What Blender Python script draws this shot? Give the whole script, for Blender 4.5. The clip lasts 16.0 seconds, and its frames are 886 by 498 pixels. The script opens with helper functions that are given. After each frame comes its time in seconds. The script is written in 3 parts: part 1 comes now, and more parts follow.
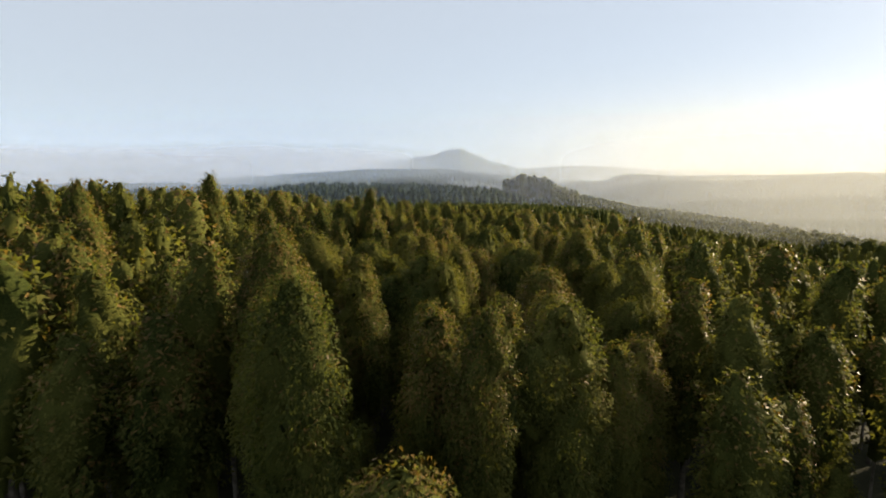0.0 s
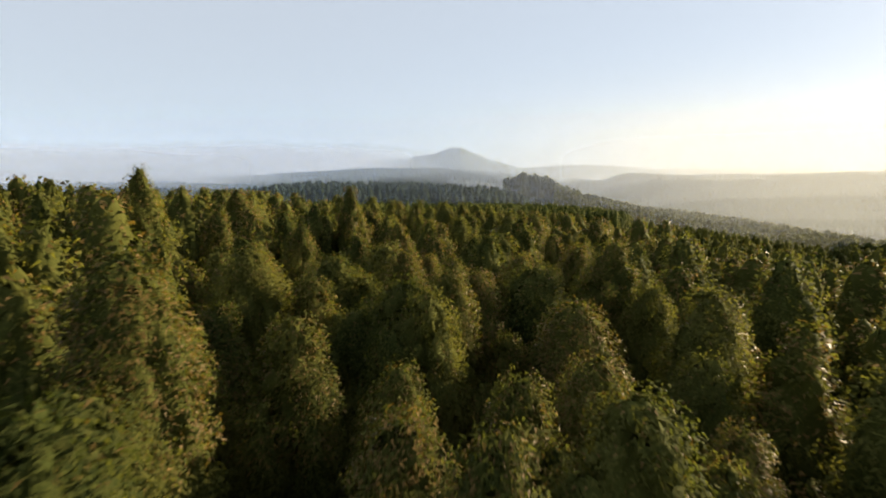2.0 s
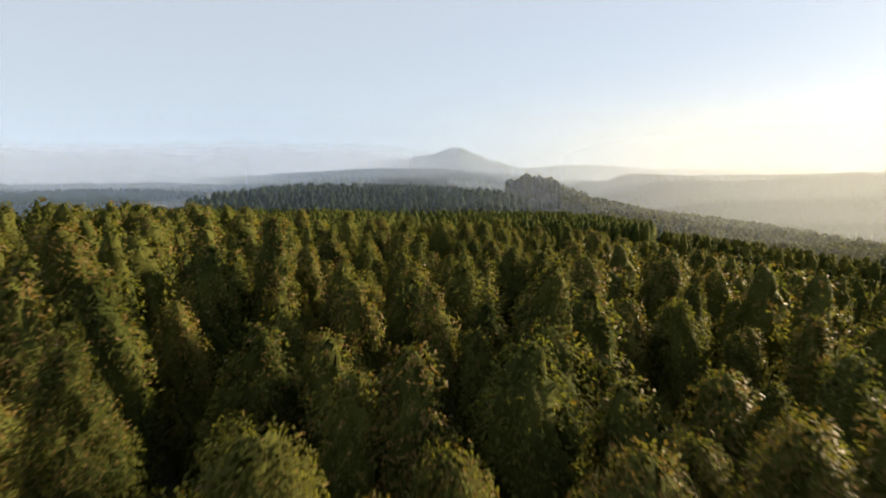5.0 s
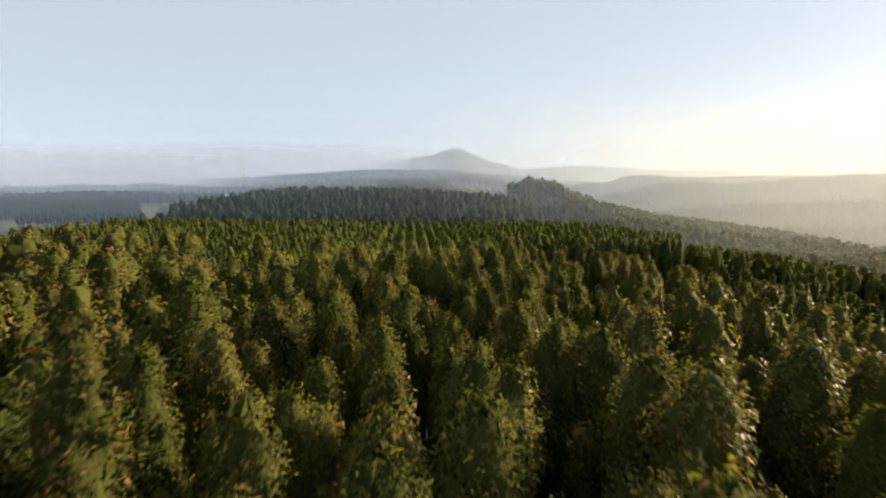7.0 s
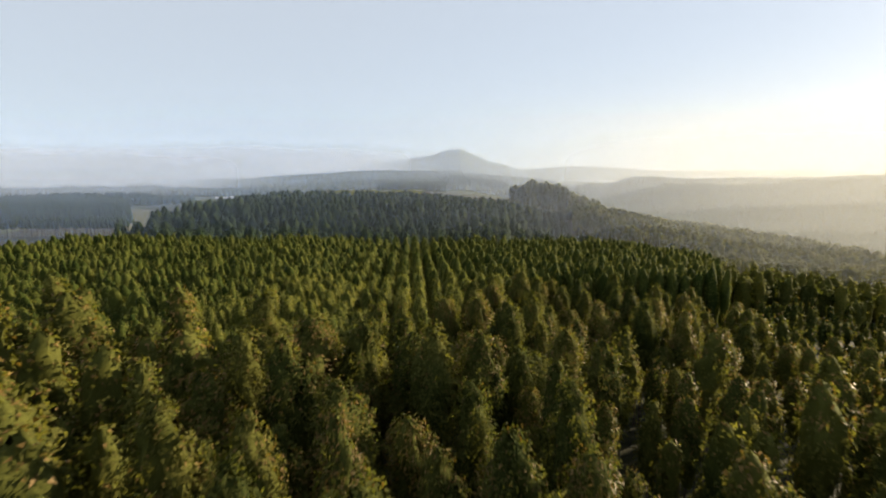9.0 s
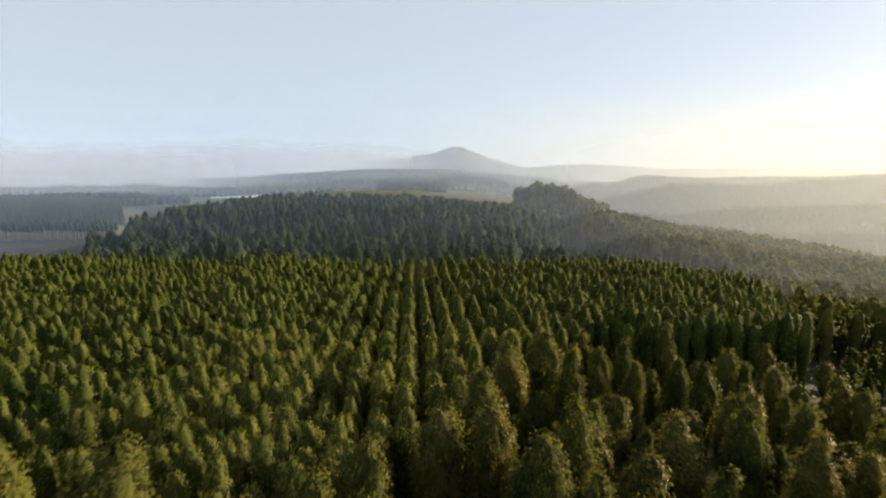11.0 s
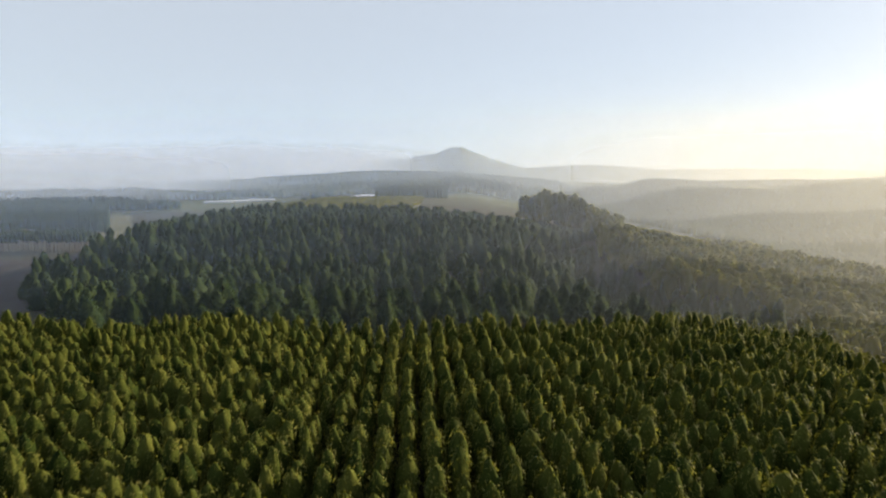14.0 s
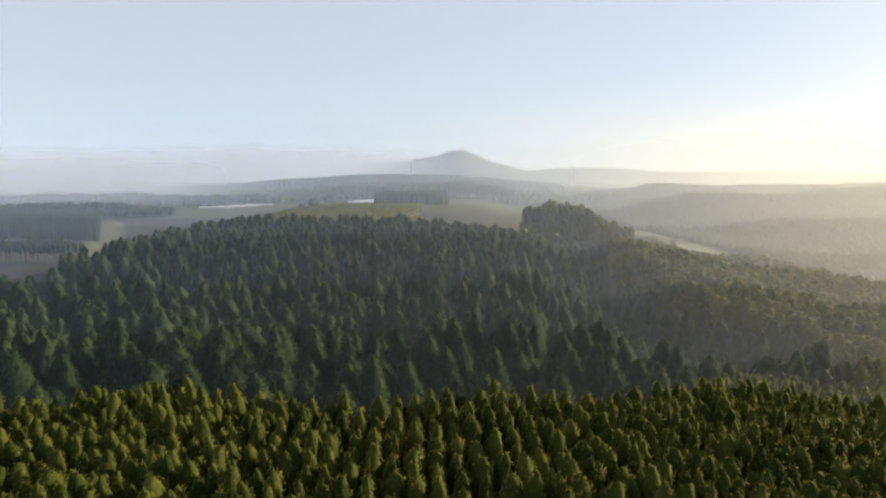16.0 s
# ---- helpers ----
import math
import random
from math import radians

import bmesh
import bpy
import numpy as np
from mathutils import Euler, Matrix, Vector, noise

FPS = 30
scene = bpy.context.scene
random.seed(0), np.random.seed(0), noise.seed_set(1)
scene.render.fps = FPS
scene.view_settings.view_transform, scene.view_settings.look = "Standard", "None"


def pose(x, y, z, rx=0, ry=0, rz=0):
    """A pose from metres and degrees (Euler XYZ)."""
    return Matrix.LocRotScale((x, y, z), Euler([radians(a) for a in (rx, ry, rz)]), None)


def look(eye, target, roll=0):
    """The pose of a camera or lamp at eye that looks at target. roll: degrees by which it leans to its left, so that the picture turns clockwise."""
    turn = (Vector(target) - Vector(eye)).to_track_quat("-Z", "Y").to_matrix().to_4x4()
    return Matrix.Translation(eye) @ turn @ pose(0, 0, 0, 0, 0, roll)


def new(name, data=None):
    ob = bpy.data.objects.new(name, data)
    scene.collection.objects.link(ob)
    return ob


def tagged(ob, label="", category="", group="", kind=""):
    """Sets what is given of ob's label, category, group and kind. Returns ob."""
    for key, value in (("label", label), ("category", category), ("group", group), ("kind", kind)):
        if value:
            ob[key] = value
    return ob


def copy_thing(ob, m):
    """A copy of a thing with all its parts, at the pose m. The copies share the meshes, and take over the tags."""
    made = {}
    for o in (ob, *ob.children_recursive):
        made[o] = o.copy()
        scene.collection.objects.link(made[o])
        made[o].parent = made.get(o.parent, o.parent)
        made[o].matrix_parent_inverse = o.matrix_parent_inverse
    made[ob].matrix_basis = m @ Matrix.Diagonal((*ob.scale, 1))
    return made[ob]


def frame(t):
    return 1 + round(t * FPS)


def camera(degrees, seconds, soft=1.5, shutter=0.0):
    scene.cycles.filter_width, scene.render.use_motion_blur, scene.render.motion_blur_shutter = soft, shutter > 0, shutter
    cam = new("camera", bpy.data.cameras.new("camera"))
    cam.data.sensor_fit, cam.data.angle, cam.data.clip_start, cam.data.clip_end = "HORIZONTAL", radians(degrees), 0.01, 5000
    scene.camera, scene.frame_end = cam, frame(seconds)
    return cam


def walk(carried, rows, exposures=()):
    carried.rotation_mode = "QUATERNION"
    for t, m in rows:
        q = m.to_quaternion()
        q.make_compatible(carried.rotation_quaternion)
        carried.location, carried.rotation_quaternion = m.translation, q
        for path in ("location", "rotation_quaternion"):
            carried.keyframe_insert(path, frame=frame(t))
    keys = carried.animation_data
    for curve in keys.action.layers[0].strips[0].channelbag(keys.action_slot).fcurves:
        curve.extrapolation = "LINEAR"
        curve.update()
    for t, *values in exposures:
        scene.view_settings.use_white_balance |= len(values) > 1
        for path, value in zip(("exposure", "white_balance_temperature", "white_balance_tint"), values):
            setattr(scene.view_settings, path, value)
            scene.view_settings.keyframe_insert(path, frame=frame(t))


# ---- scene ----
# The camera: a drone that flies ahead over a plantation and climbs.
cam = camera(78.5, 16.0, soft=1.9, shutter=0.5)
# seconds, x, y, z, yaw, pitch
PATH = [
    (0, 0.00, 0.00, 32.00, -0.26, -7.68),
    (0.5, 0.20, 2.63, 31.87, -0.26, -7.68),
    (1, 0.43, 5.83, 31.84, -0.26, -7.77),
    (1.5, 0.65, 9.52, 31.72, -0.26, -7.77),
    (2, 0.87, 13.54, 31.60, -0.26, -7.77),
    (2.5, 1.04, 18.02, 31.52, -0.26, -7.77),
    (3, 1.16, 22.89, 31.63, -0.26, -7.77),
    (3.5, 1.26, 27.95, 31.97, -0.26, -7.77),
    (4, 1.38, 33.28, 32.27, -0.26, -7.77),
    (4.5, 1.51, 38.68, 32.65, -0.26, -7.77),
    (7, 1.69, 66.79, 35.01, -0.36, -7.68),
    (7.5, 1.81, 72.69, 35.80, -0.36, -7.68),
    (8, 1.96, 78.60, 36.60, -0.36, -7.68),
    (8.5, 2.10, 84.57, 37.41, -0.36, -7.68),
    (9, 2.22, 90.56, 38.17, -0.36, -7.68),
    (11.5, 3.18, 122.31, 42.68, -0.17, -7.96),
    (12, 3.34, 128.63, 43.74, -0.17, -7.96),
    (12.5, 3.49, 134.91, 44.88, -0.17, -7.96),
    (13, 3.64, 141.09, 46.10, -0.17, -7.96),
    (13.5, 3.82, 147.17, 47.39, -0.08, -7.96),
    (14, 3.98, 153.18, 48.79, -0.08, -7.96),
    (14.5, 4.16, 159.13, 50.27, -0.08, -7.96),
    (15, 4.36, 165.05, 51.76, -0.08, -7.96),
    (15.5, 4.57, 170.92, 53.26, 0.01, -7.87),
    (16, 4.66, 176.80, 54.81, 0.01, -7.77),
]
walk(cam, [(t, pose(x, y, z, 90 + pitch, 0, yaw)) for t, x, y, z, yaw, pitch in PATH], [(0, 1.35), (16, 1.35)])

# ---- light ----
SUN_AZ, SUN_EL = 63.0, 14.5          # degrees to the right of +y, degrees above the horizon
world = bpy.data.worlds.new("sky")
scene.world = world
world.use_nodes = True
wn = world.node_tree.nodes
sky = wn.new("ShaderNodeTexSky")
sky.sky_type = "NISHITA"
sky.sun_disc = False
sky.sun_elevation = radians(SUN_EL)
sky.sun_rotation = radians(SUN_AZ)
sky.air_density, sky.dust_density, sky.ozone_density = 0.72, 0.6, 1.4
# the clear sky behind thin, even morning haze
veil = wn.new("ShaderNodeMix")
veil.data_type, veil.blend_type = "RGBA", "ADD"
veil.inputs[0].default_value = 1.0
veil.inputs[7].default_value = (10.4, 11.1, 11.8, 1)
world.node_tree.links.new(sky.outputs[0], veil.inputs[6])
world.node_tree.links.new(veil.outputs[2], wn["Background"].inputs["Color"])
wn["Background"].inputs["Strength"].default_value = 0.020
scene.cycles.transparent_max_bounces = 24      # the haze lies in many thin layers

sun = new("sun", bpy.data.lights.new("sun", "SUN"))
sun.data.energy, sun.data.angle, sun.data.color = 5.0, radians(0.8), (1.0, 0.81, 0.54)
ca, sa, ce, se = math.cos(radians(SUN_AZ)), math.sin(radians(SUN_AZ)), math.cos(radians(SUN_EL)), math.sin(radians(SUN_EL))
sun.matrix_world = look((0, 0, 0), (-sa * ce, -ca * ce, -se))


# ---- materials ----
def material(name):
    m = bpy.data.materials.new(name)
    m.use_nodes = True
    nt = m.node_tree
    nt.nodes.clear()
    return m, nt, nt.nodes.new("ShaderNodeOutputMaterial")


def node(nt, kind, **values):
    n = nt.nodes.new(kind)
    for key, value in values.items():
        n.inputs[key.replace("_", " ")].default_value = value
    return n


def ramp(nt, source, stops):
    r = nt.nodes.new("ShaderNodeValToRGB")
    while len(r.color_ramp.elements) < len(stops):
        r.color_ramp.elements.new(0.5)
    for e, (p, c) in zip(r.color_ramp.elements, stops):
        e.position, e.color = p, (*c, 1)
    nt.links.new(source, r.inputs[0])
    return r.outputs[0]


def leaf_material(name, dark, mid, light, through_share=0.3, rough=0.7, patch=0.22, grain=4.0, gloss=0.02):
    """Leaves: colour differs from leaf to leaf and from tree to tree; some light passes through."""
    m, nt, out = material(name)
    geo = nt.nodes.new("ShaderNodeNewGeometry")
    info = nt.nodes.new("ShaderNodeObjectInfo")
    tc = nt.nodes.new("ShaderNodeNewGeometry")
    big = node(nt, "ShaderNodeTexNoise", Scale=patch, Detail=2.0)
    nt.links.new(tc.outputs["Position"], big.inputs["Vector"])
    a = nt.nodes.new("ShaderNodeMath")
    a.operation = "MULTIPLY_ADD"
    nt.links.new(geo.outputs["Random Per Island"], a.inputs[0])
    a.inputs[1].default_value = 0.30
    nt.links.new(big.outputs[0], a.inputs[2])
    b = nt.nodes.new("ShaderNodeMath")
    b.operation = "MULTIPLY_ADD"
    nt.links.new(info.outputs["Random"], b.inputs[0])
    b.inputs[1].default_value = 0.25
    nt.links.new(a.outputs[0], b.inputs[2])
    small = node(nt, "ShaderNodeTexNoise", Scale=grain, Detail=3.0, Roughness=0.7)
    nt.links.new(tc.outputs["Position"], small.inputs["Vector"])
    g = nt.nodes.new("ShaderNodeMath")
    g.operation = "MULTIPLY_ADD"
    nt.links.new(small.outputs[0], g.inputs[0])
    g.inputs[1].default_value = 1.0
    nt.links.new(b.outputs[0], g.inputs[2])
    h = nt.nodes.new("ShaderNodeMath")
    h.operation = "MULTIPLY_ADD"
    h.inputs[1].default_value = 0.55
    h.inputs[2].default_value = 0.0
    nt.links.new(g.outputs[0], h.inputs[0])
    c = ramp(nt, h.outputs[0], [(0.42, dark), (0.58, mid), (0.80, light)])
    p = node(nt, "ShaderNodeBsdfPrincipled", Roughness=rough)
    p.inputs["Specular IOR Level"].default_value = gloss
    relief = node(nt, "ShaderNodeBump", Strength=0.3, Distance=0.2)
    nt.links.new(small.outputs[0], relief.inputs["Height"])
    nt.links.new(relief.outputs[0], p.inputs["Normal"])
    t = nt.nodes.new("ShaderNodeBsdfTranslucent")
    mix = nt.nodes.new("ShaderNodeMixShader")
    mix.inputs[0].default_value = through_share
    nt.links.new(c, p.inputs["Base Color"])
    warm = nt.nodes.new("ShaderNodeMix")
    warm.data_type, warm.blend_type = "RGBA", "MULTIPLY"
    warm.inputs[0].default_value = 1.0
    warm.inputs[7].default_value = (1.6, 1.6, 0.75, 1)
    nt.links.new(c, warm.inputs[6])
    nt.links.new(warm.outputs[2], t.inputs["Color"])
    nt.links.new(p.outputs[0], mix.inputs[1])
    nt.links.new(t.outputs[0], mix.inputs[2])
    nt.links.new(mix.outputs[0], out.inputs[0])
    return m


def mottled(name, stops, scale, rough=0.9, bump=0.3, fine=6.0):
    """Earth, grass, bark and paint: two scales of noise in the colour, and a fine relief."""
    m, nt, out = material(name)
    geo = nt.nodes.new("ShaderNodeNewGeometry")
    big = node(nt, "ShaderNodeTexNoise", Scale=scale, Detail=6.0, Roughness=0.6)
    small = node(nt, "ShaderNodeTexNoise", Scale=scale * fine, Detail=4.0)
    for n in (big, small):
        nt.links.new(geo.outputs["Position"], n.inputs["Vector"])
    add = nt.nodes.new("ShaderNodeMath")
    add.operation = "MULTIPLY_ADD"
    nt.links.new(small.outputs[0], add.inputs[0])
    add.inputs[1].default_value = 0.35
    nt.links.new(big.outputs[0], add.inputs[2])
    c = ramp(nt, add.outputs[0], stops)
    p = node(nt, "ShaderNodeBsdfPrincipled", Roughness=rough)
    p.inputs["Specular IOR Level"].default_value = 0.2
    bm_ = node(nt, "ShaderNodeBump", Strength=bump, Distance=0.3)
    nt.links.new(small.outputs[0], bm_.inputs["Height"])
    nt.links.new(bm_.outputs[0], p.inputs["Normal"])
    nt.links.new(c, p.inputs["Base Color"])
    nt.links.new(p.outputs[0], out.inputs[0])
    return m


def haze_material(name, amount, low, high, scale=0.002, uneven=0.5, right=0.0, cool=(0.5, 0.62, 0.85), tone=(0.9, 0.9, 0.85), foot_fade=40.0, away=1000.0):
    """Morning mist: a thin scattering layer, dense below the height low and gone above high; right: how much denser it grows towards +x."""
    m, nt, out = material(name)
    geo = nt.nodes.new("ShaderNodeNewGeometry")
    sep = nt.nodes.new("ShaderNodeSeparateXYZ")
    nt.links.new(geo.outputs["Position"], sep.inputs[0])
    n = node(nt, "ShaderNodeTexNoise", Scale=scale, Detail=6.0, Roughness=0.6)
    sq = nt.nodes.new("ShaderNodeMapping")
    sq.inputs["Scale"].default_value = (1, 1, 3)
    nt.links.new(geo.outputs["Position"], sq.inputs["Vector"])
    nt.links.new(sq.outputs[0], n.inputs["Vector"])
    # the top edge billows with the noise
    lift = nt.nodes.new("ShaderNodeMath")
    lift.operation = "MULTIPLY_ADD"
    nt.links.new(n.outputs[0], lift.inputs[0])
    lift.inputs[1].default_value = -(high - low) * uneven * 2
    nt.links.new(sep.outputs["Z"], lift.inputs[2])
    fall = nt.nodes.new("ShaderNodeMapRange")
    fall.interpolation_type = "SMOOTHERSTEP"
    fall.inputs["From Min"].default_value = low - (high - low) * uneven
    fall.inputs["From Max"].default_value = high - (high - low) * uneven
    fall.inputs["To Min"].default_value = amount
    fall.inputs["To Max"].default_value = 0.0
    nt.links.new(lift.outputs[0], fall.inputs["Value"])
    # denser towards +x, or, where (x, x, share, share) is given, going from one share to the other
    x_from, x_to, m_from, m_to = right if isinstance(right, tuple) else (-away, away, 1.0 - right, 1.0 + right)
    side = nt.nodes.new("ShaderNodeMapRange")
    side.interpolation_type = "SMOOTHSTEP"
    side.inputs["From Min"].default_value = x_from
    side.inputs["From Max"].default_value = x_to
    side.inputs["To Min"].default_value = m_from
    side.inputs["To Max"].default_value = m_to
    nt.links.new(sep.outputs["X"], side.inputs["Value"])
    # thin where it meets the ground
    foot = nt.nodes.new("ShaderNodeAttribute")
    foot.attribute_name = "rise"
    lower = nt.nodes.new("ShaderNodeMapRange")
    lower.interpolation_type = "SMOOTHSTEP"
    lower.inputs["From Min"].default_value = foot_fade * 0.1
    lower.inputs["From Max"].default_value = foot_fade
    nt.links.new(foot.outputs["Fac"], lower.inputs["Value"])
    both = nt.nodes.new("ShaderNodeMath")
    both.operation = "MULTIPLY"
    nt.links.new(side.outputs[0], both.inputs[0])
    nt.links.new(lower.outputs[0], both.inputs[1])
    mul = nt.nodes.new("ShaderNodeMath")
    mul.operation = "MULTIPLY_ADD"
    mul.use_clamp = True
    mul.inputs[2].default_value = 0.002
    nt.links.new(fall.outputs[0], mul.inputs[0])
    nt.links.new(both.outputs[0], mul.inputs[1])
    d = nt.nodes.new("ShaderNodeBsdfDiffuse")
    t = nt.nodes.new("ShaderNodeBsdfTranslucent")
    # the sun's glow painted into the tint: bluer away from it, warmer towards it
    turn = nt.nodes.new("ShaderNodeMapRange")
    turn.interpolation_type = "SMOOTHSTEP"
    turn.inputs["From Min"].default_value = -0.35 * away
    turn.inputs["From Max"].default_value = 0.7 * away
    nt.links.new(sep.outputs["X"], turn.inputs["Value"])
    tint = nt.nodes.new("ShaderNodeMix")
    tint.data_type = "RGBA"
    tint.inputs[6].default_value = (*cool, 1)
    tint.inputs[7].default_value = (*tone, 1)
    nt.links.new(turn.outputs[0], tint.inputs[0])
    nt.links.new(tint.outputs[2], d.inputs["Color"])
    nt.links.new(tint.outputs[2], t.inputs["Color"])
    half = nt.nodes.new("ShaderNodeMixShader")
    half.inputs[0].default_value = 0.6
    nt.links.new(d.outputs[0], half.inputs[1])
    nt.links.new(t.outputs[0], half.inputs[2])
    clear = nt.nodes.new("ShaderNodeBsdfTransparent")
    mix = nt.nodes.new("ShaderNodeMixShader")
    nt.links.new(mul.outputs[0], mix.inputs[0])
    nt.links.new(clear.outputs[0], mix.inputs[1])
    nt.links.new(half.outputs[0], mix.inputs[2])
    nt.links.new(mix.outputs[0], out.inputs[0])
    return m


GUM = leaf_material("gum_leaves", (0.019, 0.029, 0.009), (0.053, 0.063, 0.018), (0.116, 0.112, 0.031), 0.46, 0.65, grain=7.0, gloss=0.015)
BRONZE = leaf_material("bronze_shoots", (0.060, 0.042, 0.012), (0.105, 0.070, 0.020), (0.160, 0.105, 0.032), 0.3, 0.5, gloss=0.12)
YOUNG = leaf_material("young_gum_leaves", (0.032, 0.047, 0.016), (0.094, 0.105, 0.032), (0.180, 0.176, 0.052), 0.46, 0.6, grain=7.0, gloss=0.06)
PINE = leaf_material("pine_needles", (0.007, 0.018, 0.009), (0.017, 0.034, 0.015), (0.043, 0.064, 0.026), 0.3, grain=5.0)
WOODS = leaf_material("woodland_leaves", (0.020, 0.030, 0.009), (0.054, 0.064, 0.017), (0.130, 0.126, 0.033), 0.42, patch=0.05, grain=2.0)
FAR_WOODS = leaf_material("far_woodland_leaves", (0.018, 0.027, 0.012), (0.031, 0.041, 0.017), (0.055, 0.062, 0.024), 0.15, patch=0.01, grain=0.25)
# gum leaf colour darkened, so gaps in the crown read as shade
GUM_SHADED_HEART = leaf_material("gum_shaded_inner_leaves", (0.012, 0.019, 0.005), (0.034, 0.044, 0.011), (0.082, 0.086, 0.021), 0.25, grain=9.0)
# young gum leaves in a shade tone, to darken between the rows
YOUNG_SHADED_HEART = leaf_material("young_shaded_inner_leaves", (0.010, 0.020, 0.005), (0.032, 0.046, 0.010), (0.080, 0.090, 0.020), 0.28, grain=8.0)
# needle colour at about half strength: shade inside the pines, put into the colour
PINE_SHADED = leaf_material("pine_shaded_needles", (0.004, 0.009, 0.005), (0.009, 0.019, 0.009), (0.022, 0.034, 0.014), 0.12, grain=6.0)
BARK = mottled("pale_bark", [(0.3, (0.03, 0.024, 0.017)), (0.6, (0.07, 0.059, 0.045)), (0.9, (0.16, 0.14, 0.11))], 1.5)
DARK_BARK = mottled("dark_bark", [(0.3, (0.02, 0.016, 0.012)), (0.6, (0.04, 0.034, 0.026)), (0.9, (0.07, 0.06, 0.045))], 1.5)
FLOOR = mottled("forest_litter", [(0.3, (0.012, 0.012, 0.006)), (0.6, (0.022, 0.023, 0.010)), (0.9, (0.038, 0.038, 0.016))], 0.3)
GRASS = mottled("dry_grass", [(0.3, (0.048, 0.054, 0.020)), (0.6, (0.078, 0.078, 0.032)), (0.9, (0.115, 0.108, 0.048))], 0.05)
MEADOW = mottled("green_meadow", [(0.3, (0.017, 0.023, 0.009)), (0.6, (0.028, 0.033, 0.013)), (0.9, (0.044, 0.045, 0.019))], 0.012)
CANOPY = mottled("far_canopy", [(0.35, (0.018, 0.028, 0.010)), (0.6, (0.040, 0.052, 0.018)), (0.85, (0.075, 0.080, 0.030))], 0.02, 0.95, 0.25, 9.0)
SOIL = mottled("ploughed_soil", [(0.3, (0.012, 0.010, 0.009)), (0.6, (0.020, 0.016, 0.014)), (0.9, (0.031, 0.026, 0.022))], 0.04)
ROOFING = mottled("white_sheeting", [(0.3, (0.36, 0.38, 0.40)), (0.9, (0.5, 0.5, 0.5))], 0.2, 0.5)


# ---- the lie of the land ----
def step(a, b, v):
    u = np.clip((np.asarray(v, float) - a) / (b - a), 0, 1)
    return u * u * (3 - 2 * u)


def bell(v, mid, width):
    return np.exp(-((v - mid) / width) ** 2)


def ground_z(x, y):
    x, y = np.asarray(x, float), np.asarray(y, float)
    near = 1 - step(1000, 1900, y)
    z = 4.0 + 0 * x
    # the valleys on both sides; the right one runs on below a long hillside
    z = z - (19 * step(40, 200, x) + 28 * step(200, 420, x)) * (1 - step(1700, 2300, y))
    z = z - 34 * step(130, 370, -x) * near * (1 - 0.75 * step(850, 1200, y))
    # the dip with the pines, and the wooded spur beside it
    z = z - 6 * bell(y, 362, 65) * (1 - step(150, 300, abs(x))) - 15 * bell(x, 82, 24) * bell(y, 395, 85)
    z = z + 6.5 * step(88, 112, x) * (1 - step(135, 240, x)) * step(330, 400, y) * (1 - step(500, 580, y))
    hill = step(390, 545, y) * (1 - step(900, 1080, y))
    z = z + 11.5 * hill * np.exp(-np.abs((x + 90) / 185) ** 3)
    z = z - 4 * step(950, 1100, y) * near * (1 - step(200, 320, x))
    # a long wooded ridge, and the flat-topped hillside across the right-hand valley
    z = z + step(1250, 2050, y) * (1 - step(2150, 2900, y)) * (-10 + 48 * np.exp(-np.abs((x + 80) / 640) ** 2.2))
    crest = 1400 + 60 * np.sin(x / 210)
    z = z + (67 + 5 * step(600, 1600, x)) * step(290, 520, x) * step(0.52, 1, y / crest) * (1 - step(1550, 2100, y))
    # the mountain and the range beside it
    far = step(3300, 4250, y)
    rise = np.interp(x, [-2600, -900, -353, -87, 46, 112, 140, 168, 245, 356, 489, 644, 780], [50, 92, 147, 182, 213, 231, 236, 229, 200, 156, 114, 66, 45])
    rise = rise + 4 * np.sin(x / 31) * np.sin(x / 57 + 1) * bell(x, 50, 500)
    span = 70 + 38 * np.exp(-np.abs((x - 1080) / 390) ** 2.6) + 9 * bell(x, 1900, 330) + 10 * bell(x, 2700, 420) + 2 * np.sin(x / 70)
    z = z + far * (np.maximum(rise, span) - 4)
    roll = 1.6 * np.sin(x / 47 + 1) * np.sin(y / 61) + 5 * step(700, 1500, y) * np.sin(x / 170 + 0.5) * np.sin(y / 230 + 1)
    return z + roll * (0.4 + 0.6 * step(300, 900, y))


def floor_kind(x, y):
    """0 litter, 1 dry grass, 2 meadow, 3 soil, 4 far woods."""
    if 125 < x < 215 and 190 < y < 240:
        return 1
    if -215 < x < -20 and 600 < y < 930:
        return 1
    if -480 < x < -150 and 300 < y < 640:
        return 3
    if 730 < y < 1030 and -0.67 * (y - 177) < x < -0.585 * (y - 177):
        return 1
    if -40 < x < 95 and 770 < y < 1010 or 215 < x < 300 and 800 < y < 1350:
        return 2
    return 4 if y > 1050 or x > 150 and y > 560 or x > 200 or x < -520 else 0


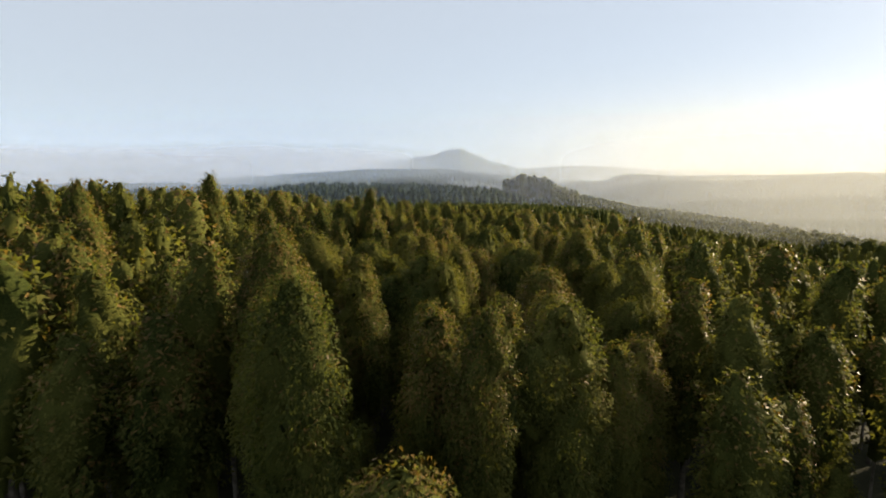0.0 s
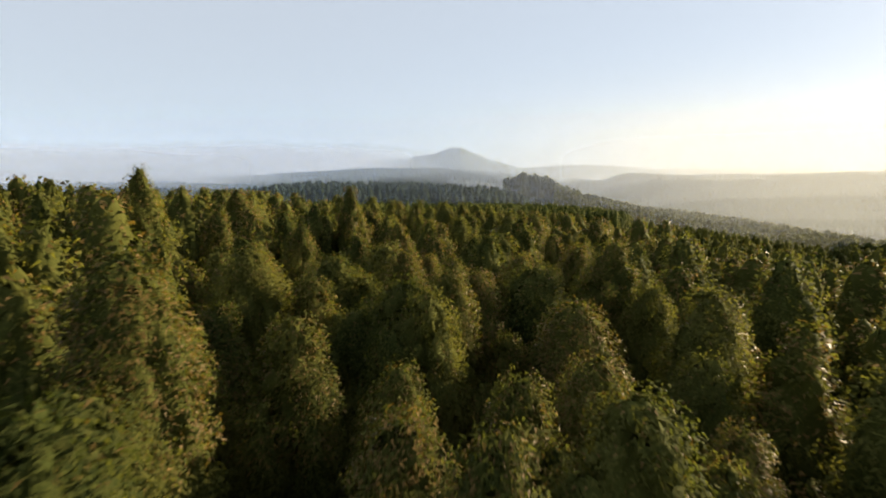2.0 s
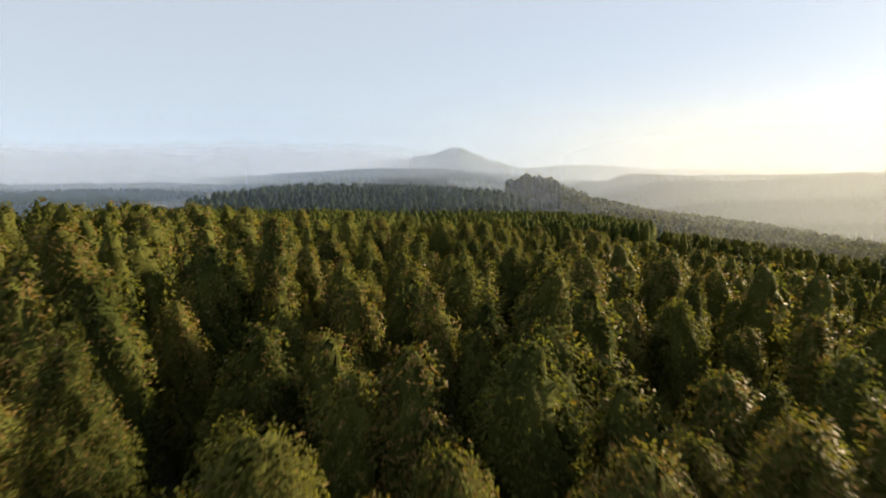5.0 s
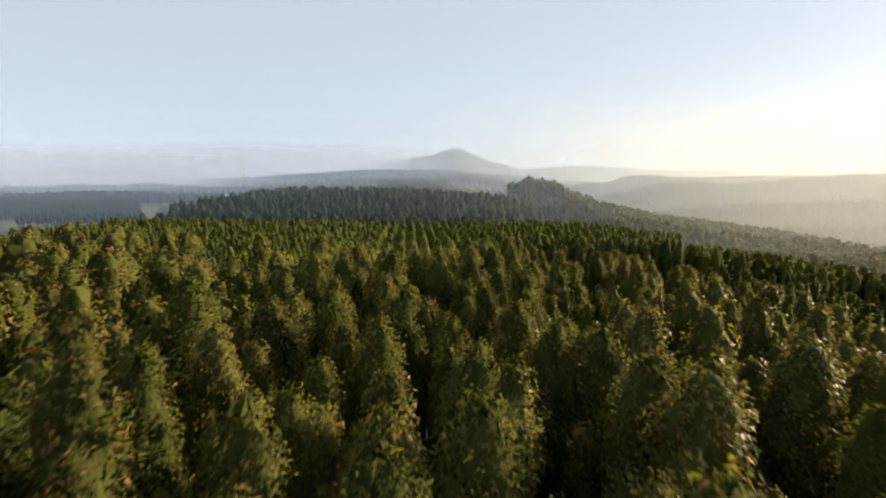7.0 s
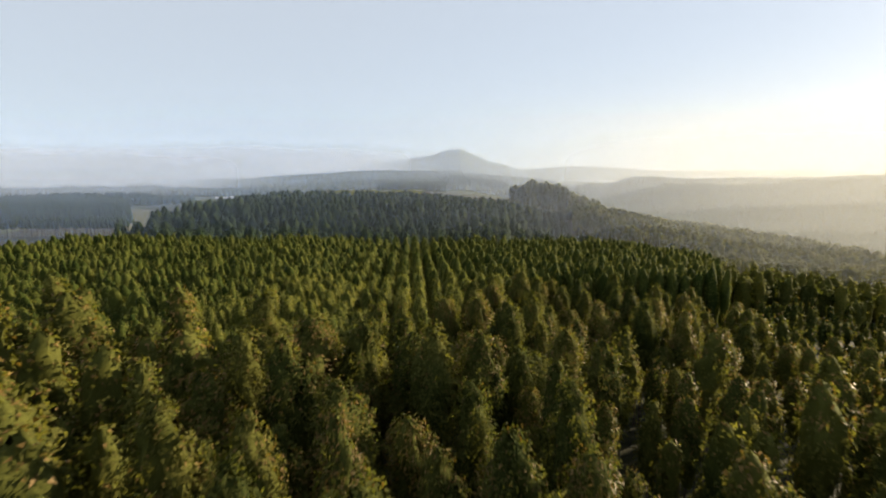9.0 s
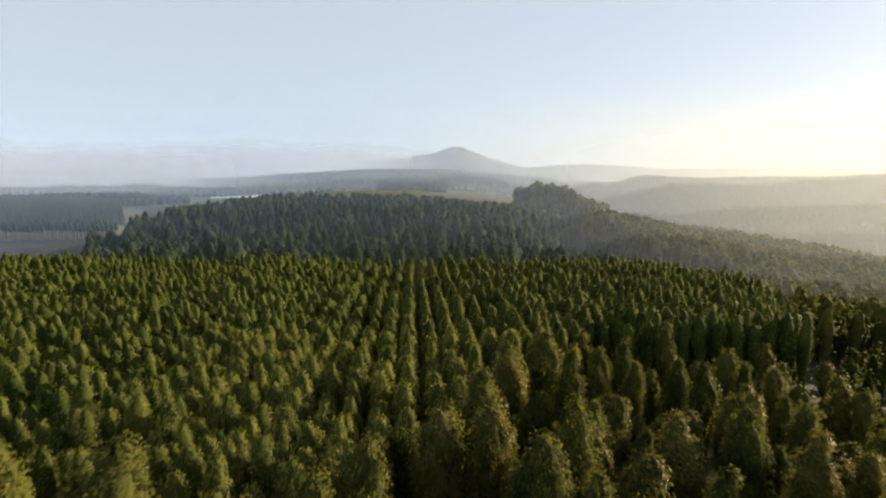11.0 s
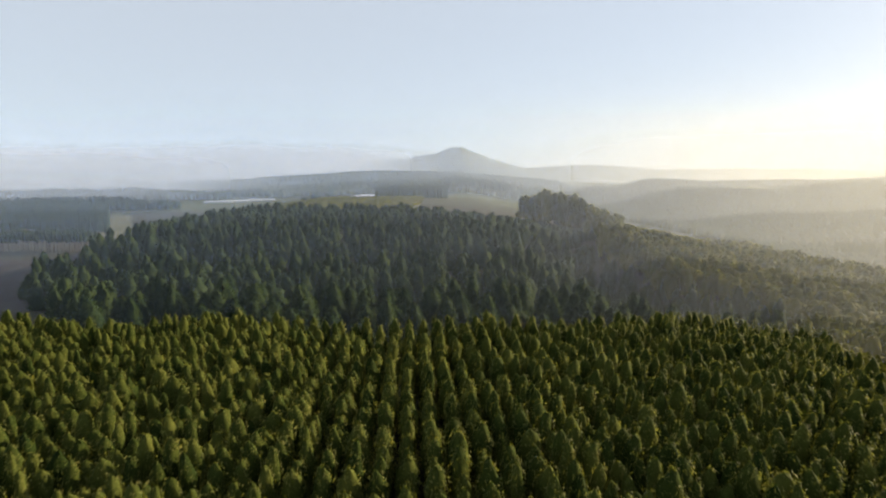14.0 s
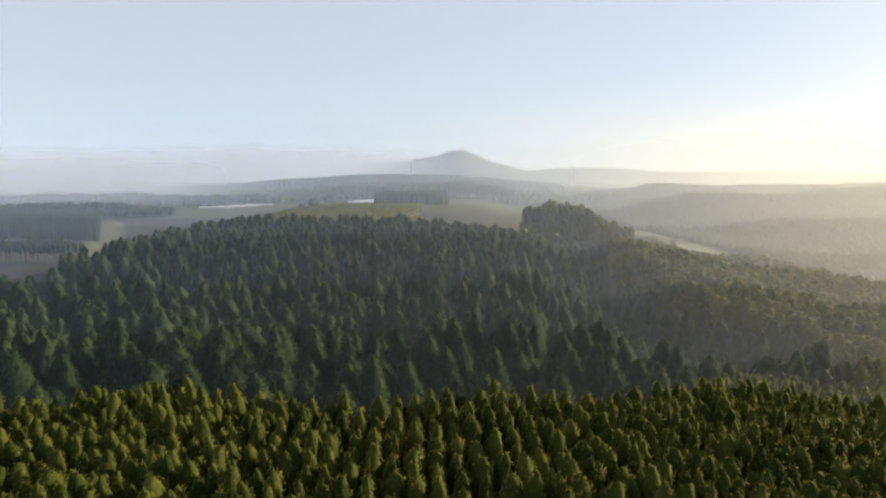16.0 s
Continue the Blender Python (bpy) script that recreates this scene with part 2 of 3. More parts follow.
def mesh_of(name, verts, faces, mats, index=None, smooth=False, normals=None):
    me = bpy.data.meshes.new(name)
    verts, faces = np.asarray(verts, np.float32), np.asarray(faces, np.int32)
    n, k = faces.shape
    me.vertices.add(len(verts))
    me.vertices.foreach_set("co", verts.ravel())
    me.loops.add(n * k)
    me.loops.foreach_set("vertex_index", faces.ravel())
    me.polygons.add(n)
    me.polygons.foreach_set("loop_start", np.arange(0, n * k, k, dtype=np.int32))
    for m in mats:
        me.materials.append(m)
    if index is not None:
        me.polygons.foreach_set("material_index", np.asarray(index, np.int32))
    if smooth is not False:
        me.polygons.foreach_set("use_smooth", np.broadcast_to(smooth, n).copy())
    me.update(calc_edges=True)
    if normals is not None:
        at = me.attributes.new("custom_normal", "FLOAT_VECTOR", "POINT")
        at.data.foreach_set("vector", np.asarray(normals, np.float32).ravel())
    return me


def build_ground():
    xs = np.unique(np.concatenate([np.arange(-560, 561, 10.0), 560 + 30 * 1.12 ** np.arange(0, 45), -560 - 30 * 1.12 ** np.arange(0, 45)]))
    ys = np.concatenate([-np.array([900, 600, 400, 250, 150, 90, 50.0]), np.arange(-30, 1200, 10.0), np.arange(1200, 4950, 45.0)])
    xs = xs[np.abs(xs) < 5200]
    gx, gy = np.meshgrid(xs, ys)
    v = np.stack([gx, gy, ground_z(gx, gy)], -1).reshape(-1, 3)
    w, h = len(xs), len(ys)
    a = (np.arange(h - 1)[:, None] * w + np.arange(w - 1)[None]).ravel()
    f = np.stack([a, a + 1, a + w + 1, a + w], 1)
    mid = v[f].mean(1)
    idx = [floor_kind(px, py) for px, py, _ in mid]
    ob = new("ground", mesh_of("ground", v, f, [FLOOR, GRASS, MEADOW, SOIL, CANOPY], idx, True))
    tagged(ob, "hilly ground of leaf litter, dry grass fields and bare soil", "ground", kind="structure")


build_ground()

# ---- trees ----
rng = np.random.default_rng(7)


class Shape:
    """Triangles gathered piece by piece: places, corners, material numbers and the way each corner faces."""

    def __init__(self):
        self.v, self.f, self.m, self.w, self.n = [], [], [], [], 0

    def add(self, v, f, mat=0, facing=None):
        v, f = np.asarray(v, float), np.asarray(f, int)
        if facing is None:
            w = np.cross(v[f[:, 1]] - v[f[:, 0]], v[f[:, 2]] - v[f[:, 0]])
            facing = np.zeros_like(v)
            for i in range(3):
                np.add.at(facing, f[:, i], w)
        self.w.append(facing / (np.linalg.norm(facing, axis=1, keepdims=True) + 1e-9))
        self.v.append(v)
        self.f.append(f + self.n)
        self.m.append(np.full(len(f), mat) if np.isscalar(mat) else np.asarray(mat))
        self.n += len(v)
        return self

    def arrays(self):
        return np.concatenate(self.v), np.concatenate(self.f), np.concatenate(self.m), np.concatenate(self.w)

    def mesh(self, name, mats):
        v, f, m, w = self.arrays()
        return mesh_of(name, v, f, mats, m, True, w)


def limb(shape, a, b, ra, rb, sides=6, mat=0, bend=0.0, rings=4):
    a, b = np.asarray(a, float), np.asarray(b, float)
    d = (b - a) / np.linalg.norm(b - a)
    p = np.cross(d, (0.3, 0.9, 0.1))
    p /= np.linalg.norm(p)
    q = np.cross(d, p)
    vs, fs = [], []
    for i in range(rings):
        u = i / (rings - 1)
        c = a + (b - a) * u + p * bend * math.sin(u * math.pi)
        r = ra + (rb - ra) * u
        for k in range(sides):
            t = 2 * math.pi * k / sides
            vs.append(c + r * (p * math.cos(t) + q * math.sin(t)))
    for i in range(rings - 1):
        for k in range(sides):
            e, g = i * sides + k, i * sides + (k + 1) % sides
            fs += [(e, g, g + sides), (e, g + sides, e + sides)]
    shape.add(vs, fs, mat)


def crown(shape, at, base, top, wide, around, up, puffs, leaves, length, width, waist=0.4, foot=0.45, curve=2.4, power=0.62, depth=0.46, puff=0.56,
          droop=0.9, ruffle=0.9, reach=0.5, heart=3, tip_share=0.1, tip_from=0.8, sway=0.16, rough=0.06, core=0.95):
    """One head of a tree: a closed, lumpy mass of inner leaf, drawn in between its boughs, and sprays of outer leaf standing off it, one triangle to a spray."""
    high = top - base
    pu = 1 - ((np.arange(puffs) + 0.4) / puffs) ** 0.8 * 0.98
    pt = np.arange(puffs) * 2.39996 + rng.uniform(0, 6.28) + rng.uniform(-0.5, 0.5, puffs)
    pr = wide * puff * rng.uniform(0.55, 1.45, puffs)
    ph, amp = rng.uniform(0, 6.28), sway * wide

    def form(t, u):
        v = np.clip((u - waist) / (1 - waist), 0, 1)
        f = np.where(u < waist, foot + (1 - foot) * step(0, waist, u), (1 - v ** curve) ** power)
        d = (t[:, None] - pt[None] + math.pi) % (2 * math.pi) - math.pi
        q = (d * np.maximum(f * wide, 0.25 * wide)[:, None]) ** 2 + ((u[:, None] - pu[None]) * high * 0.62) ** 2
        m = np.sqrt(np.clip(1 - (q / pr[None] ** 2).min(1), 0, 1))
        r = wide * core * f * (1 - depth + 1.2 * depth * m)
        x = at[0] + r * np.cos(t) + amp * np.sin(3 * u + ph)
        y = at[1] + r * np.sin(t) + amp * np.cos(4 * u + ph)
        return np.stack([x, y, base + high * u + 0.22 * wide * m * (1 - u) - 0.1 * wide * (1 - m)], 1), m, f, v

    levels = 1 - (1 - np.linspace(0, 1, up)) ** 1.5
    levels[-1] = 0.998
    t = np.tile(np.arange(around) * 2 * math.pi / around, up) + np.repeat(np.arange(up) * 0.5, around) * 2 * math.pi / around
    p, _, _, _ = form(t, np.repeat(levels, around))
    p = p + rng.normal(0, rough * wide, p.shape)
    k = np.arange(around)
    k2 = (k + 1) % around
    f = np.concatenate([np.concatenate([np.stack([i * around + k, i * around + k2, (i + 1) * around + k], 1), np.stack([i * around + k2, (i + 1) * around + k2, (i + 1) * around + k], 1)]) for i in range(up - 1)])
    # on gums and pines the heart's colour already carries the crown's inner shade
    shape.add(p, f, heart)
    # outer sprays, most of them on the boughs and towards the top
    n = leaves * 4
    t, u = rng.uniform(-math.pi, math.pi, n), rng.uniform(0.04, 0.995, n)
    p, m, f, v = form(t, u)
    keep = np.argsort(rng.random(n) / (f * (0.3 + 0.7 * u) * (0.35 + m)))[:leaves]
    t, u, p, m, v = t[keep], u[keep], p[keep], m[keep], v[keep]
    out = np.stack([np.cos(t), np.sin(t), 0.15 + 1.5 * v ** 2], 1)
    out /= np.linalg.norm(out, axis=1, keepdims=True)
    p = p + out * (rng.random((leaves, 1)) ** 1.5 * reach)
    ax = np.array((0, 0, -droop)) + 0.5 * out + 0.45 * rng.normal(size=(leaves, 3))
    ax /= np.linalg.norm(ax, axis=1, keepdims=True)
    side = np.cross(ax, out + 0.8 * ruffle * rng.normal(size=(leaves, 3)))
    side /= np.linalg.norm(side, axis=1, keepdims=True) + 1e-6
    ln, wd = length * rng.uniform(0.6, 1.35, (leaves, 1)), width * rng.uniform(0.6, 1.35, (leaves, 1))
    tri = np.stack([p - side * wd / 2 - ax * ln * 0.4, p + side * wd / 2 - ax * ln * 0.4, p + ax * ln * 0.6], 1).reshape(-1, 3)
    mat = ((u > tip_from) & (rng.random(leaves) < tip_share)).astype(int)
    flat = np.cross(tri[1::3] - tri[::3], tri[2::3] - tri[::3])
    turned = (flat * out).sum(1) < 0
    order = np.arange(leaves * 3).reshape(-1, 3)
    order[turned] = order[turned][:, ::-1]
    flat = flat * np.where(turned, -1, 1)[:, None] / (np.linalg.norm(flat, axis=1, keepdims=True) + 1e-9)
    # a spray is many leaves that face every way: as a whole it faces outwards
    bough = np.stack([np.cos(t), np.sin(t), 0.25 + 1.6 * v ** 2], 1) + 0.3 * flat + 0.22 * rng.normal(size=(leaves, 3))
    shape.add(tri, order, mat, np.repeat(bough, 3, axis=0))


def mature_gum(leaves, length, width, around, up, puffs, lobes=3, bits=True, wide=1.95, low=0.2, tip_share=0.2, curve=2.0, depth=0.48):
    """A mature gum of height 24: a pale stem with limbs, and a tall bullet-shaped crown with lesser heads beside it. Returns the stem and the crown."""
    stem, green = Shape(), Shape()
    w = wide * rng.uniform(0.85, 1.15)
    limb(stem, (0, 0, -0.6), (0, 0, 22.4), 0.24, 0.03, 7 if bits else 4, 0, 0.15, 6 if bits else 3)
    share = 0.55
    crown(green, (0, 0), 24 * low, 24.0, w, around, up, puffs, int(leaves * share), length, width, 0.44 + 0.2 * rng.random(), 0.34, curve * rng.uniform(0.8, 1.25), 0.62, depth, reach=0.85, tip_share=tip_share, tip_from=0.62, core=0.76)
    for i in range(lobes):
        t = i * 6.28 / max(lobes, 1) + rng.uniform(-0.6, 0.6)
        top = 24 * rng.uniform(0.62, 0.96)
        d, lw = w * rng.uniform(0.35, 0.75), w * rng.uniform(0.36, 0.58)
        base = top - 24 * rng.uniform(0.22, 0.34)
        crown(green, (d * math.cos(t), d * math.sin(t)), base, top, lw, max(6, around * 2 // 3), max(5, up * 2 // 3), max(4, puffs // 2), int(leaves * 0.45 / lobes), length, width,
              0.5, 0.4, curve, 0.58, depth, reach=0.7, tip_share=tip_share, tip_from=0.6, core=0.76)
        if bits:
            limb(stem, (0, 0, base - 1.5), (d * math.cos(t), d * math.sin(t), (base + top) / 2), 0.09, 0.03, 5, 0, 0.1, 4)
    return stem, green


def young_gum(leaves, length, width, around, up, puffs):
    """A young gum of height 14: a slim stem and a close pointed spindle of leaf."""
    stem, green = Shape(), Shape()
    limb(stem, (0, 0, -0.6), (0, 0, 12.5), 0.11, 0.02, 4, 0, 0.05, 3)
    crown(green, (0, 0), 2.6, 14.0, 1.58 * rng.uniform(0.85, 1.15), around, up, puffs, leaves, length, width, 0.66, 0.34, 2.0 * rng.uniform(0.85, 1.2), 0.56, 0.34, 0.6, reach=0.45, tip_share=0.0, sway=0.1, rough=0.04, core=0.72)
    return stem, green


def pine(leaves, length, width, around, up, puffs):
    """A pine of height 12: a loose cone of upturned boughs, thin to a leader on top."""
    stem, green = Shape(), Shape()
    limb(stem, (0, 0, -0.6), (0, 0, 12.2), 0.15, 0.02, 4, 0, 0.05, 3)
    crown(green, (0, 0), 0.6, 11.8, 2.8 * rng.uniform(0.85, 1.15), around, up, puffs, leaves, length, width, 0.1, 0.8, 1.15, 0.78, 0.46, 0.36, -0.35, 0.9, 0.6, 3, 0.0, 2.0, 0.05)
    return stem, green


def stem_pine():
    """A tall plantation pine of height 14 seen far off: a long bare stem under a narrow crown."""
    stem, green = Shape(), Shape()
    limb(stem, (0, 0, -0.5), (0, 0, 12.5), 0.22, 0.08, 4, 0, 0.05, 3)
    crown(green, (0, 0), 7.0, 14.0, 1.7, 7, 6, 6, 26, 1.0, 0.6, 0.35, 0.5, 1.8, 0.8, 0.35, tip_share=0.0)
    return stem, green


def broad_tree(leaves, length, width):
    """A great broad tree of height 24: a stout forked stem and a billowing crown of round heads."""
    stem, green = Shape(), Shape()
    limb(stem, (0, 0, -0.6), (0, 0, 14), 0.35, 0.12, 6, 0, 0.1, 4)
    for i in range(15):
        low = i > 8
        t, d = i * 2.4 + rng.uniform(-0.3, 0.3), (0.3 if i == 0 else rng.uniform(0.9, 2.0) + 0.4 * low)
        top = (16 if low else 24) - 1.5 * d * rng.uniform(0.4, 2.2)
        limb(stem, (0, 0, 6 - 0.4 * d), (d * math.cos(t), d * math.sin(t), top - 4), 0.14, 0.05, 5, 0, 0.2, 4)
        crown(green, (d * math.cos(t), d * math.sin(t)), max(0.5, top - 10 * rng.uniform(0.8, 1.2)), top, 1.3 * rng.uniform(0.75, 1.25), 12, 10, 10, leaves // 15, length, width, 0.5, 0.4, 2.2, 0.56, 0.4, 0.6, tip_share=0.0)
    return stem, green


def far_tree(pointed):
    """A tree far off, of height 14."""
    s = Shape()
    k = 6
    v, rings = [], ((1.9, 1.6), (2.7, 5.0), (2.4, 9.0), (1.3, 12.0)) if not pointed else ((2.0, 1.5), (1.8, 5.0), (1.3, 8.5), (0.7, 11.5))
    for r, z in rings:
        for i in range(k):
            t = i * 2 * math.pi / k
            q = r * rng.uniform(0.75, 1.25)
            v.append((q * math.cos(t), q * math.sin(t), z + rng.uniform(-0.7, 0.7)))
    v.append((0, 0, 13.0 if not pointed else 14.0))
    f = []
    for i in range(3):
        for j in range(k):
            a, b = i * k + j, i * k + (j + 1) % k
            f += [(a, b, b + k), (a, b + k, a + k)]
    f += [(3 * k + j, 3 * k + (j + 1) % k, 4 * k) for j in range(k)]
    v = np.array(v)
    # far off, a crown takes the light as one leafy mass, mostly from above
    s.add(v, f, 0, np.stack([v[:, 0] / 2.5, v[:, 1] / 2.5, 0.5 + v[:, 2] / 14], 1))
    return s


def grove(name, label, category, variants, mats, places):
    """Many trees as one mesh. variants: lists of (shape, first material); places: rows of x, y, z, scale across, scale up, turn."""
    vs, fs, ms, ws, n = [], [], [], [], 0
    packs = []
    for parts in variants:
        pv, pf, pm, pw, k = [], [], [], [], 0
        for shape, first in parts:
            v, f, m, w = shape.arrays()
            pv.append(v)
            pf.append(f + k)
            pm.append(m + first)
            pw.append(w)
            k += len(v)
        packs.append((np.concatenate(pv), np.concatenate(pf), np.concatenate(pm), np.concatenate(pw)))
    pick = rng.integers(0, len(packs), len(places))
    for i, (v, f, m, w) in enumerate(packs):
        pl = places[pick == i]
        if not len(pl):
            continue
        c, sn = np.cos(pl[:, 5])[:, None], np.sin(pl[:, 5])[:, None]
        x = (v[None, :, 0] * c - v[None, :, 1] * sn) * pl[:, 3:4] + pl[:, 0:1]
        y = (v[None, :, 0] * sn + v[None, :, 1] * c) * pl[:, 3:4] + pl[:, 1:2]
        z = v[None, :, 2] * pl[:, 4:5] + pl[:, 2:3]
        vs.append(np.stack([x, y, z], -1).reshape(-1, 3))
        fs.append((f[None] + (np.arange(len(pl)) * len(v))[:, None, None]).reshape(-1, 3) + n)
        ms.append(np.tile(m, len(pl)))
        ws.append(np.stack([w[None, :, 0] * c - w[None, :, 1] * sn, w[None, :, 0] * sn + w[None, :, 1] * c, np.broadcast_to(w[None, :, 2], (len(pl), len(w)))], -1).reshape(-1, 3))
        n += len(pl) * len(v)
    ob = new(name, mesh_of(name, np.concatenate(vs), np.concatenate(fs), mats, np.concatenate(ms), True, np.concatenate(ws)))
    return tagged(ob, label, category, kind="stuff")


def plant(name, label, category, group, meshes, places):
    """Trees one by one, each an Empty at the foot with its trunk and crown."""
    first = {}
    for i, (x, y, z, sx, sz, turn) in enumerate(places):
        k = i % len(meshes)
        m = Matrix.LocRotScale((x, y, z), Euler((0, 0, turn)), None)
        if k not in first:
            root = new(name)
            tagged(root, label, category, group)
            for part_name, me in zip(("trunk", "crown"), meshes[k]):
                o = new(part_name, me)
                o.parent = root
            first[k] = root
        else:
            root = copy_thing(first[k], m)
        root.matrix_basis = m @ Matrix.Diagonal((sx, sx, sz, 1))


def rows_of(x0, x1, y0, y1, across, along, turn=0.0, jitter=0.25, keep=lambda x, y: x == x):
    """Planted rows, along a direction turned by that many degrees to the left of +y."""
    cx, cy, half = (x0 + x1) / 2, (y0 + y1) / 2, math.hypot(x1 - x0, y1 - y0) / 2
    a, b = np.meshgrid(np.arange(-half, half, across), np.arange(-half, half, along))
    a, b = a.ravel(), b.ravel()
    a = a + rng.uniform(-jitter, jitter, a.shape) * across * 0.5
    b = b + rng.uniform(-jitter, jitter, b.shape) * along
    t = radians(turn)
    x, y = cx + a * math.cos(t) - b * math.sin(t), cy + a * math.sin(t) + b * math.cos(t)
    ok = (x > x0) & (x < x1) & (y > y0) & (y < y1) & keep(x, y)
    return x[ok], y[ok]


def places_at(x, y, tall, spread=0.12, slim=1.0, sink=0.0):
    n = len(x)
    sz = tall * rng.uniform(1 - spread, 1 + spread, n)
    sx = slim * rng.uniform(0.82, 1.2, n)
    return np.stack([x, y, ground_z(x, y) - sink, sx, sz, rng.uniform(0, 6.28, n)], 1)


# where the stands meet
def seam(x):
    """The y at which the old stand ends and the young one begins."""
    return 150 + 46 * step(-12, 28, x) + 28 * step(62, 84, x)


def young_edge(y):
    """The x at which the young rows end above the hollow."""
    return 78 + 0.42 * (y - 238)


def pine_edge(y):
    """The x at which the pines give way to the low wood in the hollow."""
    return np.minimum(95 + 0.5 * (y - 277), spur_edge(y) - 4)


def spur_edge(y):
    """The x at which the pines end and the broadleaf wood on the spur begins."""
    return 96 + 0.1 * np.clip(476 - y, 0, 90) + 0.85 * np.clip(386 - y, 0, 200) + 0.4 * np.clip(y - 476, 0, 200)


# tops of the old gums that stand out along the way: x, y, height of the tip
OLD_A = [(-1.2, 15.5, 23.2), (-6, 22.5, 27.6), (2, 25.5, 25.6), (-0.5, 28, 24.7), (6.8, 28.6, 25), (-0.6, 35, 23.6), (7.4, 34.3, 24.3),
         (17, 44, 24.2), (14.6, 47.5, 24.3), (31, 41, 25.3), (44, 65.4, 21.4), (9.2, 52.4, 23.2), (-1.7, 48, 26.7), (-42, 63, 31.5), (-49, 84, 31),
         (-27.5, 65, 32.2), (-29.4, 45, 28.4), (-17.8, 48.5, 27.5), (-7.1, 54, 25.6), (-14, 53.4, 27), (1, 44.7, 26.1), (7.3, 59.4, 24.7)]
OLD_B = [(12.6, 55, 24.5), (33.7, 73.5, 22.4), (21.2, 68.8, 24.6), (-12.3, 63, 26.8), (-27, 118, 25), (-12.2, 98.8, 26), (-13, 92.4, 26.3),
         (-6.5, 88.5, 25.9), (-0.8, 93.2, 25.1), (6, 99.7, 23.5), (21, 117.5, 21.3), (25.5, 100.5, 24.2), (15.2, 97, 24.3), (-6.6, 111, 22.6),
         (-11, 85, 30), (-0.3, 55.5, 25.2), (25.5, 94, 22.8), (-15.7, 71, 27.7), (7, 157.7, 22.9), (44, 162, 18.2), (17.8, 140.5, 22.6), (-30, 139, 23.6)]
OLD = np.array(OLD_A + OLD_B)

TIPS = (0.40, 0.05, 0.2)
old_near = [mature_gum(32000, 0.185, 0.078, 30, 28, 40, 5, True, tip_share=TIPS[i % 3]) for i in range(6)]
old_side = [mature_gum(5200, 0.30, 0.15, 18, 16, 28, 4, True, tip_share=TIPS[i % 3], low=0.3) for i in range(6)]
old_mid = [mature_gum(1100, 0.42, 0.26, 12, 12, 18, 3, False, tip_share=TIPS[i % 3], low=0.4) for i in range(7)]
old_far = [mature_gum(190, 0.8, 0.55, 9, 9, 14, 1, False, tip_share=0.1, low=0.32) for _ in range(6)]
wood_far = [mature_gum(70, 1.0, 0.75, 8, 7, 10, 1, False, tip_share=0.1, low=0.1, curve=2.8, depth=0.36) for _ in range(6)]
young_near = [young_gum(2000, 0.23, 0.10, 12, 12, 24) for _ in range(6)]
young_mid = [young_gum(460, 0.28, 0.125, 8, 9, 12) for _ in range(7)]
pines = [pine(1500, 0.55, 0.13, 14, 14, 34) for _ in range(6)]
pines_far = [pine(150, 0.8, 0.26, 9, 9, 16) for _ in range(7)]


def meshes_of(pairs, names, bark, green):
    return [(s.mesh(names[0], [bark]), c.mesh(names[1], green)) for s, c in pairs]


def clear_of_marked(x, y):
    d = np.min((x[:, None] - OLD[None, :, 0]) ** 2 + (y[:, None] - OLD[None, :, 1]) ** 2, axis=1)
    return d > 2.9 ** 2


def old_height(x, y):
    """Tip heights of the old stand above the datum."""
    return 26.0 - 0.085 * np.clip(x, 0, 30) - 0.062 * np.clip(x, -60, 0) - 0.17 * np.clip(x - 30, 0, 100) - 0.045 * np.clip(y - 100, 0, 120)


# the old stand
marked = np.stack([OLD[:, 0], OLD[:, 1], ground_z(OLD[:, 0], OLD[:, 1]), rng.uniform(0.98, 1.28, len(OLD)),
                   (OLD[:, 2] - ground_z(OLD[:, 0], OLD[:, 1])) / 24.0, rng.uniform(0, 6.28, len(OLD))], 1)
x, y = rows_of(-140, 128, -20, 226, 4.9, 4.4, 5, 0.5, lambda x, y: (y < seam(x)) & (np.abs(x) < 30 + 0.85 * (y + 20)) & (x < 112) & (y > 25 + 3 * step(4, -12, x)))
ok = clear_of_marked(x, y)
x, y = x[ok], y[ok]
fill = places_at(x, y, 1.0, slim=1.18)
fill[:, 4] = (old_height(x, y) + np.minimum(rng.normal(-1.9, 2.7, len(x)), np.where(y < 90, 2.2, 1.2)) - fill[:, 2]) / 24.0
fill[:, 3] *= np.clip(fill[:, 4] / 0.9, 0.62, 1.1)
lane = (np.abs(x) < 9)
fill[lane, 4] = np.minimum(fill[lane, 4], (25.5 - fill[lane, 2]) / 24.0)
distant = (y > 198) | (np.abs(x) > 60)
close = ((np.abs(x - 1) < np.where(y < 86, 26, 18)) & (y < 146)) | ((x > -6) & (x < 42) & (y >= 146))
every = np.vstack([marked, fill[close]])
lane = (np.abs(every[:, 0] - 1) < 14) & (every[:, 1] < 64)
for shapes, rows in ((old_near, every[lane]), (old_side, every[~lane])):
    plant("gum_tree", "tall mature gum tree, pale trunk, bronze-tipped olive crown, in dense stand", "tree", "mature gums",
          meshes_of(shapes, ("gum_trunk", "gum_crown"), BARK, [GUM, BRONZE, DARK_BARK, GUM_SHADED_HEART]), rows)
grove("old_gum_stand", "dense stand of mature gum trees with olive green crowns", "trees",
      [[(s, 0), (c, 1)] for s, c in old_mid], [BARK, GUM, BRONZE, DARK_BARK, GUM_SHADED_HEART], fill[~close & ~distant])
